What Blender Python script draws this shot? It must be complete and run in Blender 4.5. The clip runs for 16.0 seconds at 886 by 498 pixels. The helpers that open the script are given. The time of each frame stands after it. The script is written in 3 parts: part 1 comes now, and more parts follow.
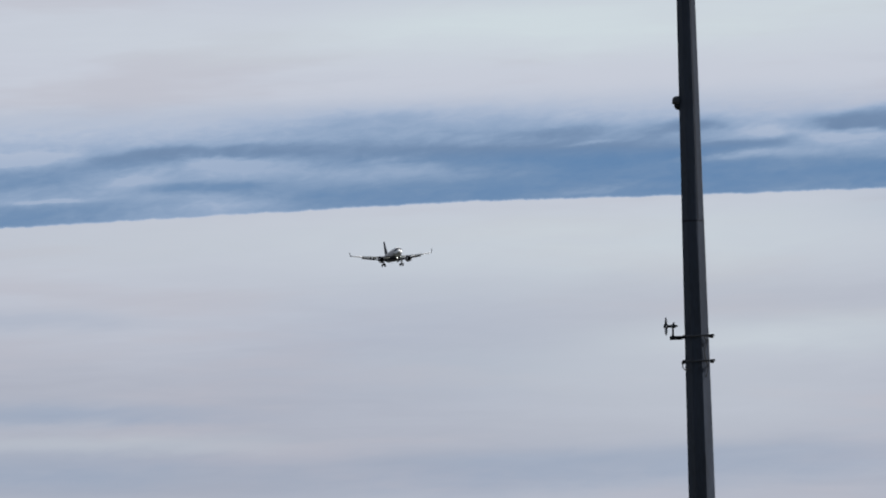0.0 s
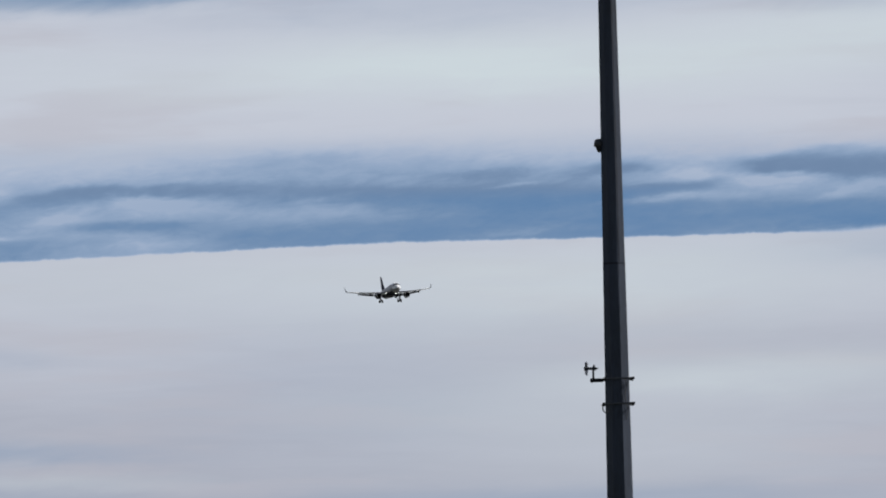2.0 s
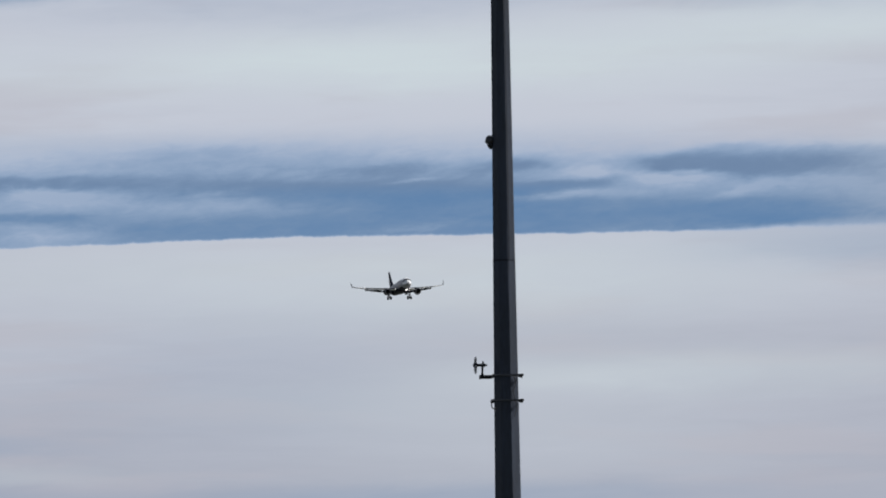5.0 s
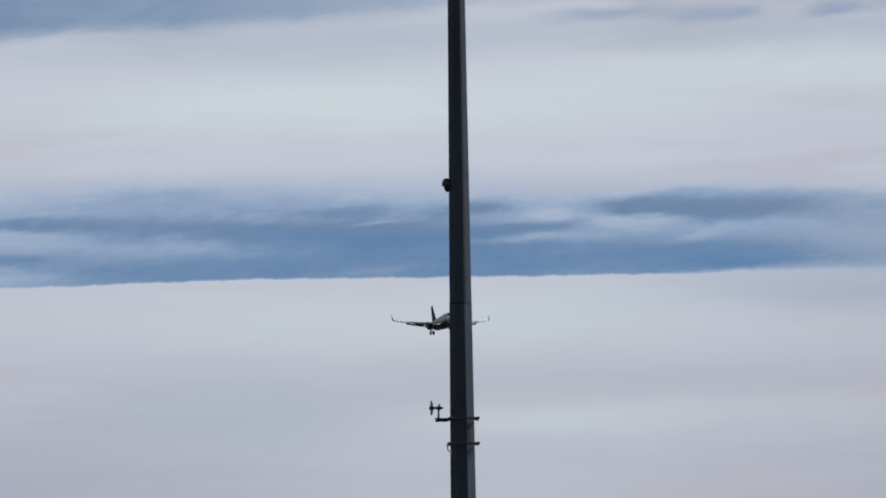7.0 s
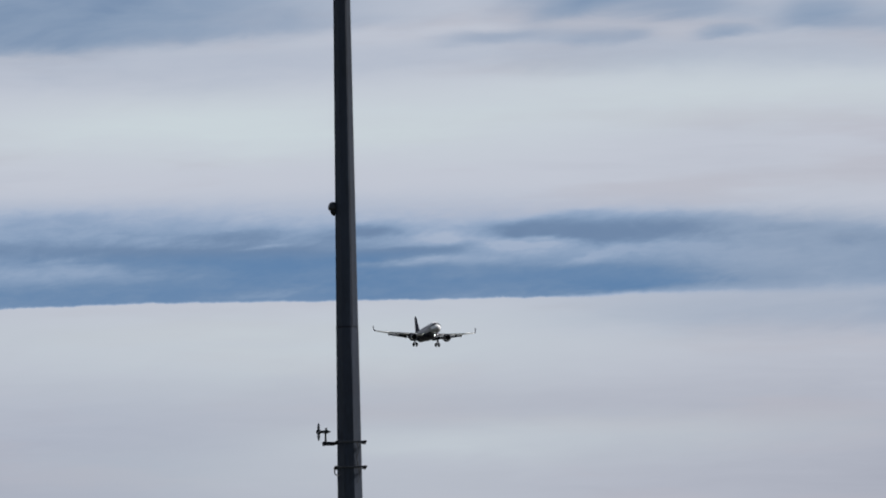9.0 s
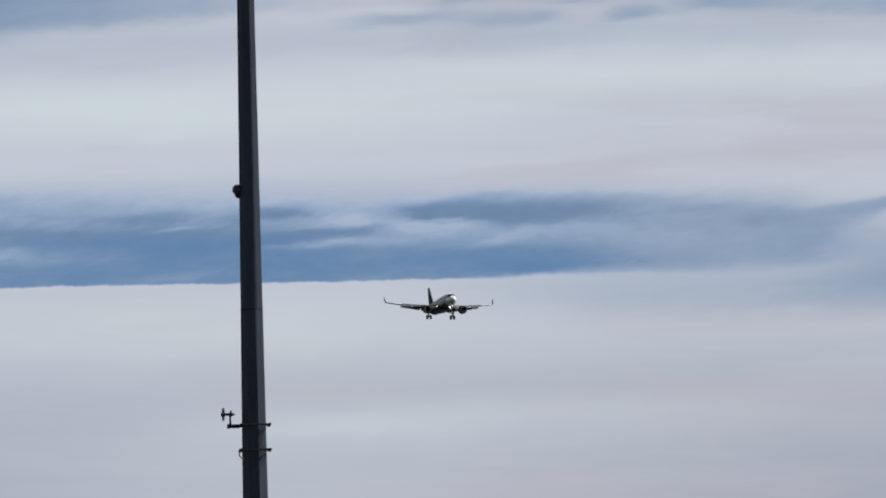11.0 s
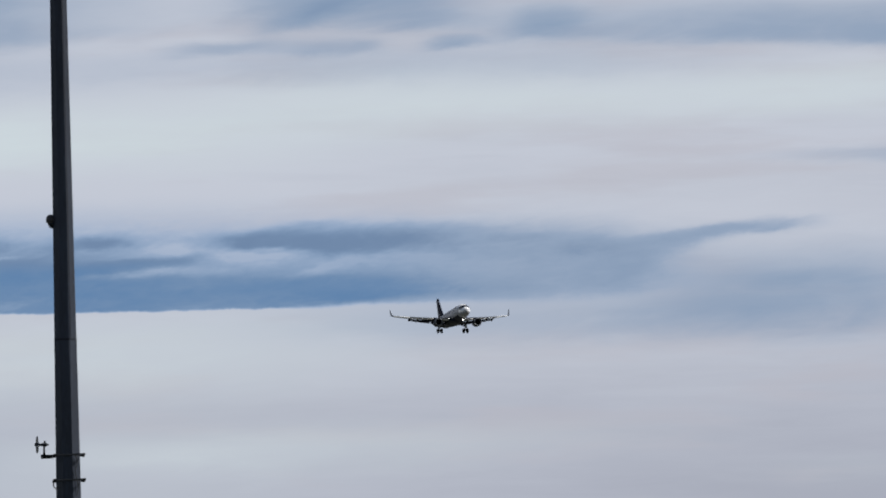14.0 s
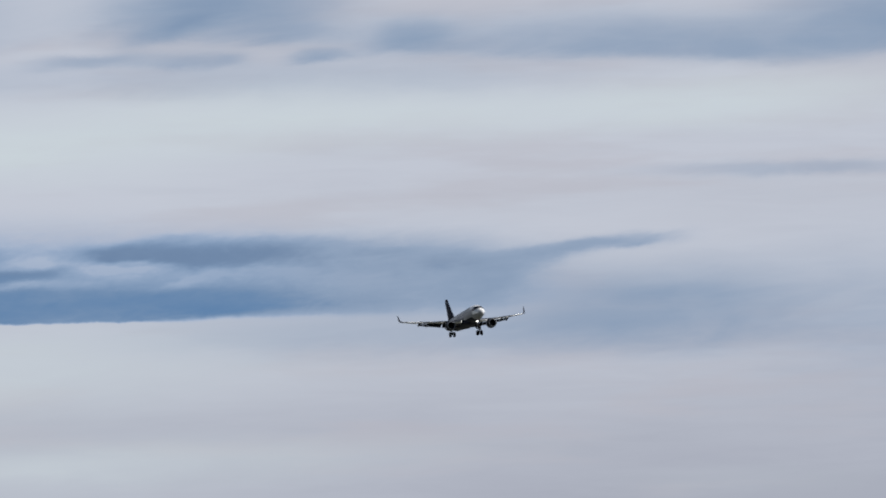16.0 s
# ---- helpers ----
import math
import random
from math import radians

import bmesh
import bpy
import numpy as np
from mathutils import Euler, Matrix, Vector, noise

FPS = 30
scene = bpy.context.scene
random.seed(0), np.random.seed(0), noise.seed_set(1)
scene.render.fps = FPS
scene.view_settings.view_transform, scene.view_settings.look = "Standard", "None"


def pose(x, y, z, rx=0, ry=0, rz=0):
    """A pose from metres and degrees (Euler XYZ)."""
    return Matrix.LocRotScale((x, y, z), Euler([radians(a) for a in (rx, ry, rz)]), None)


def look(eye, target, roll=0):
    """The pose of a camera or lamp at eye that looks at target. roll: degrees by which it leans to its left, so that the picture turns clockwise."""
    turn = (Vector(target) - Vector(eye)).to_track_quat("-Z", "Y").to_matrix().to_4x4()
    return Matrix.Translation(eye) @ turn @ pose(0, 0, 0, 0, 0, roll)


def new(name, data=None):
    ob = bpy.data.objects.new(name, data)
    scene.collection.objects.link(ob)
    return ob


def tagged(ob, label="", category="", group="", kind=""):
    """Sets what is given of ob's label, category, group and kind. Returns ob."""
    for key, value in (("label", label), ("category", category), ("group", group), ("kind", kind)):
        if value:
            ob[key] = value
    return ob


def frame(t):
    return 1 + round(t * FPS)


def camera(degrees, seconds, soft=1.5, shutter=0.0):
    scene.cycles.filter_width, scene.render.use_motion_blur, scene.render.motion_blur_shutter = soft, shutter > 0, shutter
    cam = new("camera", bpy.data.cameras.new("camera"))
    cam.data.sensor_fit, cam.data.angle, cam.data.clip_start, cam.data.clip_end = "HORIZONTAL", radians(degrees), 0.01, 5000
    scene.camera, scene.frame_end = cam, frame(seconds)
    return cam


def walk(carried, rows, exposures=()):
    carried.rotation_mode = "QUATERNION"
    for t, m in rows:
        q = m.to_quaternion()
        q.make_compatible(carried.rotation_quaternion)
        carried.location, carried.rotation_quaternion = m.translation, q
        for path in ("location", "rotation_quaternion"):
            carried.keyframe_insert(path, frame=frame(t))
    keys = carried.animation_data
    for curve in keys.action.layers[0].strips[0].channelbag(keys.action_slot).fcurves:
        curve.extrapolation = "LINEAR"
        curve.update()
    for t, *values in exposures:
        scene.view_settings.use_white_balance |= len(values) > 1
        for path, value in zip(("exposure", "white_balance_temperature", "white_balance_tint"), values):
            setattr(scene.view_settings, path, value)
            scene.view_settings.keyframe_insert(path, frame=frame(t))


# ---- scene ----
# ---------------------------------------------------------------- camera
# a long lens held by hand, slowly panning after the airliner
cam = camera(7.01, 16.0, soft=1.95)

# seconds, x, y, z, pitch, roll, yaw
PATH = [
    (0.0, 0.000, 0.0, 1.6, 4.230, 1.710, -0.000),
    (0.5, 0.016, 0.0, 1.6, 4.259, 1.643, -0.138),
    (1.0, 0.032, 0.0, 1.6, 4.360, 1.564, -0.273),
    (1.5, 0.049, 0.0, 1.6, 4.470, 1.478, -0.431),
    (2.0, 0.065, 0.0, 1.6, 4.539, 1.388, -0.615),
    (2.5, 0.081, 0.0, 1.6, 4.555, 1.298, -0.787),
    (3.0, 0.097, 0.0, 1.6, 4.536, 1.211, -0.944),
    (3.5, 0.113, 0.0, 1.6, 4.469, 1.130, -1.088),
    (4.0, 0.129, 0.0, 1.6, 4.439, 1.044, -1.227),
    (6.5, 0.210, 0.0, 1.6, 4.715, 0.799, -1.721),
    (7.0, 0.226, 0.0, 1.6, 4.821, 0.792, -1.788),
    (7.5, 0.243, 0.0, 1.6, 4.918, 0.833, -1.920),
    (8.0, 0.259, 0.0, 1.6, 4.977, 0.887, -2.114),
    (8.5, 0.275, 0.0, 1.6, 4.990, 0.953, -2.369),
    (9.0, 0.291, 0.0, 1.6, 4.994, 1.029, -2.633),
    (11.5, 0.372, 0.0, 1.6, 4.818, 1.293, -3.499),
    (12.0, 0.388, 0.0, 1.6, 4.866, 1.337, -3.679),
    (12.5, 0.404, 0.0, 1.6, 4.919, 1.369, -3.878),
    (13.0, 0.421, 0.0, 1.6, 4.955, 1.423, -4.143),
    (13.5, 0.437, 0.0, 1.6, 5.010, 1.456, -4.423),
    (14.0, 0.453, 0.0, 1.6, 5.038, 1.460, -4.744),
    (14.5, 0.469, 0.0, 1.6, 5.049, 1.397, -5.052),
    (15.0, 0.485, 0.0, 1.6, 5.076, 1.397, -5.302),
    (15.5, 0.501, 0.0, 1.6, 5.102, 1.397, -5.567),
    (16.0, 0.518, 0.0, 1.6, 5.123, 1.397, -5.829),
]
walk(cam, [(t, pose(x, y, z, 90 + pitch, roll, yaw)) for t, x, y, z, pitch, roll, yaw in PATH],
     exposures=[(0.0, 0.04), (1.0, 0.03), (2.0, 0.0), (4.0, 0.01), (6.5, -0.04), (8.0, -0.02), (9.0, -0.04), (12.0, -0.01), (13.5, 0.0), (16.0, -0.02)])

# ---------------------------------------------------------------- sky and sun
SUN_AZ, SUN_EL = 94.5, 42.0          # degrees, azimuth clockwise from the view's first direction

world = bpy.data.worlds.new("sky")
scene.world = world
world.use_nodes = True
WT = world.node_tree
WT.nodes.clear()


def wire(tree, value, socket):
    if isinstance(value, bpy.types.NodeSocket):
        tree.links.new(value, socket)
    else:
        socket.default_value = value


def calc(tree, op, a, b=0.0, c=0.0, clamp=False):
    n = tree.nodes.new("ShaderNodeMath")
    n.operation, n.use_clamp = op, clamp
    for k, v in enumerate((a, b, c)):
        wire(tree, v, n.inputs[k])
    return n.outputs[0]


def mixed(tree, fac, a, b):
    n = tree.nodes.new("ShaderNodeMix")
    n.data_type = "RGBA"
    for v, k in ((fac, 0), (a, 6), (b, 7)):
        wire(tree, v, n.inputs[k])
    return n.outputs[2]


def noise_of(tree, vector, scale, detail=3.0, rough=0.5, distort=0.0):
    n = tree.nodes.new("ShaderNodeTexNoise")
    wire(tree, vector, n.inputs["Vector"])
    n.inputs["Scale"].default_value = scale
    n.inputs["Detail"].default_value = detail
    n.inputs["Roughness"].default_value = rough
    n.inputs["Distortion"].default_value = distort
    return n.outputs["Fac"]


def scaled(tree, vector, sx, sy, sz, shift=(0, 0, 0)):
    n = tree.nodes.new("ShaderNodeMapping")
    tree.links.new(vector, n.inputs["Vector"])
    n.inputs["Scale"].default_value = (sx, sy, sz)
    n.inputs["Location"].default_value = shift
    return n.outputs[0]


def step(tree, value, lo, hi):
    n = tree.nodes.new("ShaderNodeMapRange")
    n.interpolation_type = "SMOOTHSTEP"
    for v, k in ((value, 0), (lo, 1), (hi, 2), (0.0, 3), (1.0, 4)):
        wire(tree, v, n.inputs[k])
    return n.outputs[0]


def W(op, a, b=0.0, c=0.0, clamp=False):
    return calc(WT, op, a, b, c, clamp)


way = WT.nodes.new("ShaderNodeTexCoord").outputs["Generated"]
split = WT.nodes.new("ShaderNodeSeparateXYZ")
WT.links.new(way, split.inputs[0])
AZ = W("MULTIPLY", W("ARCTAN2", split.outputs[0], split.outputs[1]), 57.29578)
EL = W("MULTIPLY", W("ARCSINE", split.outputs[2]), 57.29578)

# wind-drawn streaks: noise in the sky's own directions, far longer than high
drawn = noise_of(WT, scaled(WT, way, 20, 20, 150), 1.0, 4.0, 0.55)
fine = noise_of(WT, scaled(WT, way, 55, 55, 520, (3, 1, 7)), 1.0, 4.0, 0.6, 0.6)
soft = noise_of(WT, scaled(WT, way, 9, 9, 75, (1, 5, 2)), 1.0, 2.0, 0.5)
lean = WT.nodes.new("ShaderNodeCombineXYZ")
WT.links.new(split.outputs[0], lean.inputs[0])
WT.links.new(split.outputs[1], lean.inputs[1])
WT.links.new(W("SUBTRACT", split.outputs[2], W("MULTIPLY", split.outputs[0], 0.09)), lean.inputs[2])
slant = lean.outputs[0]
puff = noise_of(WT, scaled(WT, slant, 62, 62, 210, (4, 7, 3)), 1.0, 5.0, 0.58, 0.5)
billow = noise_of(WT, scaled(WT, slant, 90, 90, 330, (8, 2, 4)), 1.0, 5.0, 0.6, 0.5)
curl = noise_of(WT, scaled(WT, way, 48, 48, 160, (9, 3, 6)), 1.0, 4.0, 0.55, 0.3)
AW = W("ADD", AZ, W("ADD", W("MULTIPLY", W("SUBTRACT", drawn, 0.5), 0.15), W("MULTIPLY", W("SUBTRACT", curl, 0.5), 0.45)))
EW = W("ADD", EL, W("ADD", W("MULTIPLY", W("SUBTRACT", puff, 0.5), 0.09), W("MULTIPLY", W("SUBTRACT", billow, 0.5), 0.10)))


def streak(az, el, half_width, above, below, strength, slope=0.0):
    """One soft bank or gap of the sky, in degrees; it fades over other heights above and below its line."""
    da = W("SUBTRACT", AW, az)
    de = W("SUBTRACT", W("SUBTRACT", EW, el), W("MULTIPLY", da, slope))
    u = W("POWER", W("ABSOLUTE", W("DIVIDE", da, half_width)), 2.6)
    v = W("POWER", W("MAXIMUM", W("DIVIDE", de, above), W("DIVIDE", de, -below)), 2.5)
    return W("MULTIPLY", W("EXPONENT", W("MULTIPLY", W("ADD", u, v), -0.9)), strength)


def total(items):
    out = items[0]
    for item in items[1:]:
        out = W("ADD", out, item)
    return out


fibre = noise_of(WT, scaled(WT, slant, 190, 190, 900, (5, 9, 1)), 1.0, 3.0, 0.6, 0.8)
feather = noise_of(WT, scaled(WT, slant, 250, 250, 620, (7, 1, 9)), 1.0, 4.0, 0.62, 0.6)

# the long gap of blue over the flat-topped bank: a thin veil all along it
veil_of_gap = total([
    streak(-2.92, 4.816, 2.85, 0.466, 0.897, 0.42, 0.012),
    streak(1.90, 4.857, 2.26, 0.455, 0.897, 0.46, -0.006),
    streak(5.20, 4.845, 1.43, 0.381, 0.350, 0.47, -0.009),
    streak(-0.30, 5.050, 1.30, 0.300, 0.350, 0.14, 0.000),
])
# clearer streaks in the veil, from west to east
clear_west = [
    streak(-2.34, 5.022, 0.45, 0.054, 0.098, 0.35, 0.083),
    streak(-1.46, 5.061, 0.79, 0.036, 0.045, 0.30, 0.012),
    streak(0.76, 4.960, 1.44, 0.063, 0.116, 0.42, -0.021),
    streak(-3.46, 4.852, 0.81, 0.098, 0.098, 0.30, 0.039),
    streak(-3.47, 4.572, 1.25, 0.080, 0.201, 0.45, 0.025),
    streak(-1.74, 4.774, 0.56, 0.040, 0.049, 0.40, 0.013),
    streak(-0.17, 4.681, 1.28, 0.089, 0.179, 0.45, 0.018),
    streak(1.63, 4.801, 0.83, 0.224, 0.313, 0.42, -0.019),
    streak(1.12, 5.133, 0.36, 0.040, 0.049, 0.18, 0.018),
    streak(1.98, 5.137, 0.32, 0.045, 0.063, 0.22, 0.123),
    streak(-0.44, 5.263, 0.50, 0.072, 0.080, 0.10, 0.048),
]
clear_middle = [
    streak(2.99, 4.714, 1.10, 0.161, 0.268, 0.50, -0.002),
    streak(2.44, 4.973, 0.54, 0.036, 0.045, 0.36, 0.094),
    streak(2.21, 5.148, 0.22, 0.040, 0.049, 0.26, 0.052),
    streak(3.59, 5.214, 0.47, 0.049, 0.054, 0.24, 0.113),
    streak(3.56, 5.121, 0.49, 0.063, 0.058, 0.36, -0.001),
    streak(3.33, 5.110, 0.08, 0.036, 0.040, 0.24, 0.009),
    streak(4.37, 5.116, 0.67, 0.103, 0.094, 0.45, 0.009),
    streak(3.86, 5.025, 0.24, 0.036, 0.045, 0.16, 0.075),
    streak(4.03, 4.798, 0.65, 0.058, 0.107, 0.26, 0.001),
    streak(4.09, 4.685, 0.40, 0.040, 0.049, 0.22, 0.024),
]
clear_east = [
    streak(3.97, 4.683, 0.65, 0.072, 0.063, 0.20, -0.001),
    streak(5.05, 4.690, 0.61, 0.080, 0.080, 0.22, -0.031),
    streak(5.49, 5.113, 0.22, 0.027, 0.036, 0.20, 0.006),
    streak(5.98, 5.027, 0.27, 0.067, 0.072, 0.28, 0.042),
    streak(6.59, 5.032, 0.43, 0.076, 0.089, 0.28, 0.147),
    streak(7.31, 5.138, 0.56, 0.058, 0.058, 0.34, 0.065),
    streak(6.42, 4.846, 0.18, 0.067, 0.098, 0.16, 0.099),
    streak(6.35, 4.780, 0.61, 0.201, 0.170, 0.15, 0.049),
]
# pale wisps drawn across them
wisps_west = [
    streak(-3.36, 5.021, 0.54, 0.063, 0.063, 0.30, 0.017),
    streak(-1.53, 4.954, 0.49, 0.058, 0.089, 0.22, -0.059),
    streak(-3.02, 4.691, 0.31, 0.018, 0.018, 0.28, 0.032),
    streak(-2.37, 4.835, 0.25, 0.040, 0.058, 0.20, 0.172),
    streak(-1.56, 4.621, 0.38, 0.063, 0.072, 0.20, 0.043),
    streak(-0.32, 4.861, 0.54, 0.054, 0.067, 0.12, -0.000),
    streak(-0.25, 4.947, 0.25, 0.027, 0.027, 0.20, 0.043),
    streak(1.40, 4.661, 0.34, 0.031, 0.049, 0.24, 0.041),
    streak(1.30, 5.023, 0.23, 0.018, 0.022, 0.26, 0.098),
]
wisps_middle = [
    streak(2.41, 4.893, 0.38, 0.022, 0.027, 0.36, 0.082),
    streak(3.36, 5.004, 0.38, 0.058, 0.058, 0.17, -0.042),
    streak(3.88, 4.897, 0.26, 0.027, 0.036, 0.20, 0.179),
    streak(4.59, 4.957, 0.49, 0.040, 0.058, 0.14, -0.021),
    streak(3.00, 4.905, 0.25, 0.031, 0.036, 0.14, 0.009),
    streak(4.36, 4.603, 0.67, 0.054, 0.072, 0.30, 0.013),
]
wisps_east = [
    streak(2.75, 5.080, 0.27, 0.054, 0.054, 0.16, 0.047),
    streak(5.39, 4.889, 0.45, 0.072, 0.080, 0.12, 0.016),
    streak(3.71, 5.025, 0.20, 0.036, 0.045, 0.16, -0.110),
]

clearer = total(clear_west + clear_middle + clear_east)
wisp = total(wisps_west + wisps_middle + wisps_east)
flow = total([W("MULTIPLY", W("SUBTRACT", n, 0.5), k) for n, k in ((puff, 0.9), (billow, 1.1), (fine, 0.3), (fibre, 0.7), (feather, 0.9))])
wisp = W("MULTIPLY", wisp, W("ADD", 0.25, W("MULTIPLY", W("ADD", puff, billow), 0.75)))
clearer = W("MULTIPLY", clearer, W("ADD", 1.0, W("MULTIPLY", flow, 0.45)))
body = W("SUBTRACT", W("ADD", veil_of_gap, clearer), wisp)
body = W("ADD", body, W("MULTIPLY", flow, W("MULTIPLY", veil_of_gap, 0.55)))
body = W("MAXIMUM", body, W("MULTIPLY", veil_of_gap, 0.74))
body = W("TANH", W("MULTIPLY", W("MAXIMUM", body, 0.0), 1.15))
rim = W("ADD", EL, W("MULTIPLY", W("SUBTRACT", noise_of(WT, scaled(WT, way, 230, 230, 90, (2, 2, 2)), 1.0, 6.0, 0.62), 0.5), 0.045))
rim = W("ADD", rim, W("MULTIPLY", W("SUBTRACT", noise_of(WT, scaled(WT, way, 620, 620, 240, (6, 2, 2)), 1.0, 5.0, 0.65), 0.5), 0.020))
dip = W("MINIMUM", W("SUBTRACT", AZ, 0.15), 0.0)
rim = W("SUBTRACT", rim, W("MULTIPLY", dip, 0.031))
rise = W("MULTIPLY", step(WT, AZ, 3.3, 4.4), 0.010)
rim = W("SUBTRACT", rim, rise)
ragged = W("ADD", 0.015, W("MULTIPLY", step(WT, AZ, 3.4, 5.6), 0.13))
edge = step(WT, W("SUBTRACT", rim, 4.598), W("MULTIPLY", ragged, -1.0), ragged)
depth = W("MULTIPLY", body, edge, clamp=True)

# grey-blue undersides high up, and faint ones in the bank below
shade_west = [
    streak(-3.37, 6.692, 2.06, 0.671, 0.098, 0.90, -0.014),
    streak(-0.63, 6.679, 2.38, 1.028, 0.098, 1.30, 0.056),
    streak(0.13, 6.979, 0.23, 0.179, 0.072, 0.40, 0.107),
    streak(3.25, 6.671, 0.43, 0.049, 0.058, 0.45, 0.023),
    streak(3.80, 6.893, 0.29, 0.054, 0.098, 0.35, 0.253),
    streak(4.32, 6.658, 0.10, 0.036, 0.036, 0.20, -0.021),
    streak(4.81, 6.853, 0.27, 0.089, 0.072, 0.30, 0.077),
    streak(5.01, 6.679, 0.20, 0.027, 0.036, 0.28, 0.066),
]
shade_east = [
    streak(7.96, 6.644, 0.99, 0.268, 0.080, 0.70, -0.078),
    streak(6.29, 6.723, 1.13, 0.215, 0.089, 0.50, -0.029),
    streak(9.33, 6.699, 0.79, 0.358, 0.116, 0.65, 0.011),
    streak(4.98, 6.664, 0.27, 0.022, 0.027, 0.15, 0.036),
    streak(8.76, 5.695, 1.05, 0.049, 0.054, 0.34, -0.012),
    streak(4.16, 7.001, 0.43, 0.268, 0.089, 0.28, 0.291),
    streak(6.01, 4.454, 2.24, 0.170, 0.179, 0.34, -0.018),
    streak(7.67, 4.577, 1.03, 0.246, 0.201, 0.26, 0.006),
]
shade_high = [
    streak(4.03, 6.655, 0.35, 0.063, 0.049, 0.41, 0.014),
    streak(4.27, 6.918, 0.86, 0.269, 0.135, 0.68, -0.007),
    streak(5.00, 6.691, 0.18, 0.036, 0.040, 0.27, 0.030),
    streak(5.69, 6.753, 0.34, 0.112, 0.058, 0.26, 0.149),
    streak(4.19, 7.056, 0.85, 0.269, 0.117, 0.47, 0.049),
    streak(5.82, 6.808, 0.26, 0.135, 0.090, 0.41, 0.066),
    streak(10.57, 6.892, 1.42, 0.359, 0.224, 0.68, -0.017),
    streak(0.35, 6.497, 1.91, 0.135, 0.224, 0.22, 0.005),
    streak(4.51, 6.527, 2.43, 0.135, 0.161, 0.22, -0.010),
]
shade_low = [
    streak(-0.20, 3.450, 1.30, 0.500, 0.500, 0.12, 0.000),
    streak(-2.82, 2.995, 1.11, 0.090, 0.081, 0.38, -0.027),
    streak(-3.25, 2.556, 1.61, 0.135, 0.179, 0.34, -0.016),
    streak(1.40, 2.495, 2.47, 0.126, 0.202, 0.38, 0.006),
    streak(-3.18, 3.738, 0.71, 0.067, 0.067, 0.19, -0.019),
    streak(-2.24, 5.303, 2.14, 0.126, 0.135, 0.21, -0.004),
    streak(1.58, 5.316, 1.91, 0.117, 0.135, 0.13, 0.011),
    streak(7.65, 4.657, 1.12, 0.314, 0.314, 0.49, -0.006),
    streak(7.81, 4.729, 0.48, 0.063, 0.072, 0.27, -0.007),
    streak(10.04, 4.499, 1.42, 0.538, 0.448, 0.38, -0.013),
    streak(5.82, 5.102, 0.45, 0.090, 0.090, 0.27, 0.004),
]
shade = total(shade_west + shade_east + shade_high + shade_low)
lumps = W("ADD", 0.62, W("ADD", W("MULTIPLY", step(WT, puff, 0.30, 0.70), 0.30), W("MULTIPLY", W("ADD", fine, billow), 0.16)))
heavy = W("MULTIPLY", step(WT, W("MULTIPLY", shade, lumps), 0.85, 1.9), 0.7)
shade = W("TANH", W("MULTIPLY", W("MULTIPLY", shade, lumps), 1.35))

glow = total([
    streak(2.00, 3.150, 1.60, 0.500, 0.500, 0.16, 0.000),
    streak(1.82, 5.923, 1.91, 0.314, 0.202, 0.56, -0.008),
    streak(-1.77, 5.940, 1.66, 0.224, 0.179, 0.25, -0.055),
    streak(0.48, 5.994, 1.33, 0.224, 0.188, 0.41, -0.014),
    streak(4.91, 6.272, 1.45, 0.224, 0.202, 0.38, -0.006),
    streak(7.85, 6.226, 1.91, 0.188, 0.188, 0.56, 0.028),
    streak(4.03, 6.130, 1.67, 0.224, 0.224, 0.27, -0.007),
    streak(-2.04, 4.359, 1.90, 0.179, 0.278, 0.18, 0.010),
    streak(1.77, 4.301, 2.62, 0.224, 0.404, 0.45, 0.018),
    streak(4.26, 3.552, 2.06, 0.126, 0.135, 0.17, -0.006),
    streak(-2.64, 2.749, 1.30, 0.072, 0.072, 0.20, -0.017),
    streak(2.34, 3.475, 1.35, 0.117, 0.117, 0.15, -0.002),
    streak(3.79, 3.399, 1.47, 0.179, 0.135, 0.17, -0.006),
    streak(8.37, 3.251, 1.11, 0.090, 0.179, 0.10, -0.005),
    streak(0.44, 3.290, 1.33, 0.135, 0.179, 0.10, -0.016),
])
glow = W("MULTIPLY", glow, W("ADD", 0.05, W("MULTIPLY", W("ADD", W("ADD", drawn, fine), puff), 0.65)), clamp=True)

# cloud: cool pale grey, a little duller toward the horizon and to the far side of the pan
low = W("SUBTRACT", 1.0, step(WT, EL, 2.6, 5.4))
far_side = step(WT, AZ, 2.0, 9.0)
dull = W("ADD", W("MULTIPLY", low, 0.78), W("MULTIPLY", far_side, W("ADD", 0.11, W("MULTIPLY", low, 0.11))))
dull = W("ADD", dull, W("MULTIPLY", W("SUBTRACT", soft, 0.5), 0.9))
dull = W("ADD", dull, W("MULTIPLY", W("SUBTRACT", fine, 0.5), 0.34), clamp=True)
cloud = mixed(WT, dull, (0.552, 0.586, 0.668, 1), (0.392, 0.416, 0.494, 1))
cloud = mixed(WT, W("MULTIPLY", step(WT, drawn, 0.48, 0.66), 0.45), cloud, (0.475, 0.470, 0.530, 1))
cloud = mixed(WT, W("MULTIPLY", glow, 1.15), cloud, (0.600, 0.672, 0.715, 1))
cloud = mixed(WT, shade, cloud, (0.240, 0.332, 0.475, 1))
cloud = mixed(WT, heavy, cloud, (0.165, 0.250, 0.400, 1))

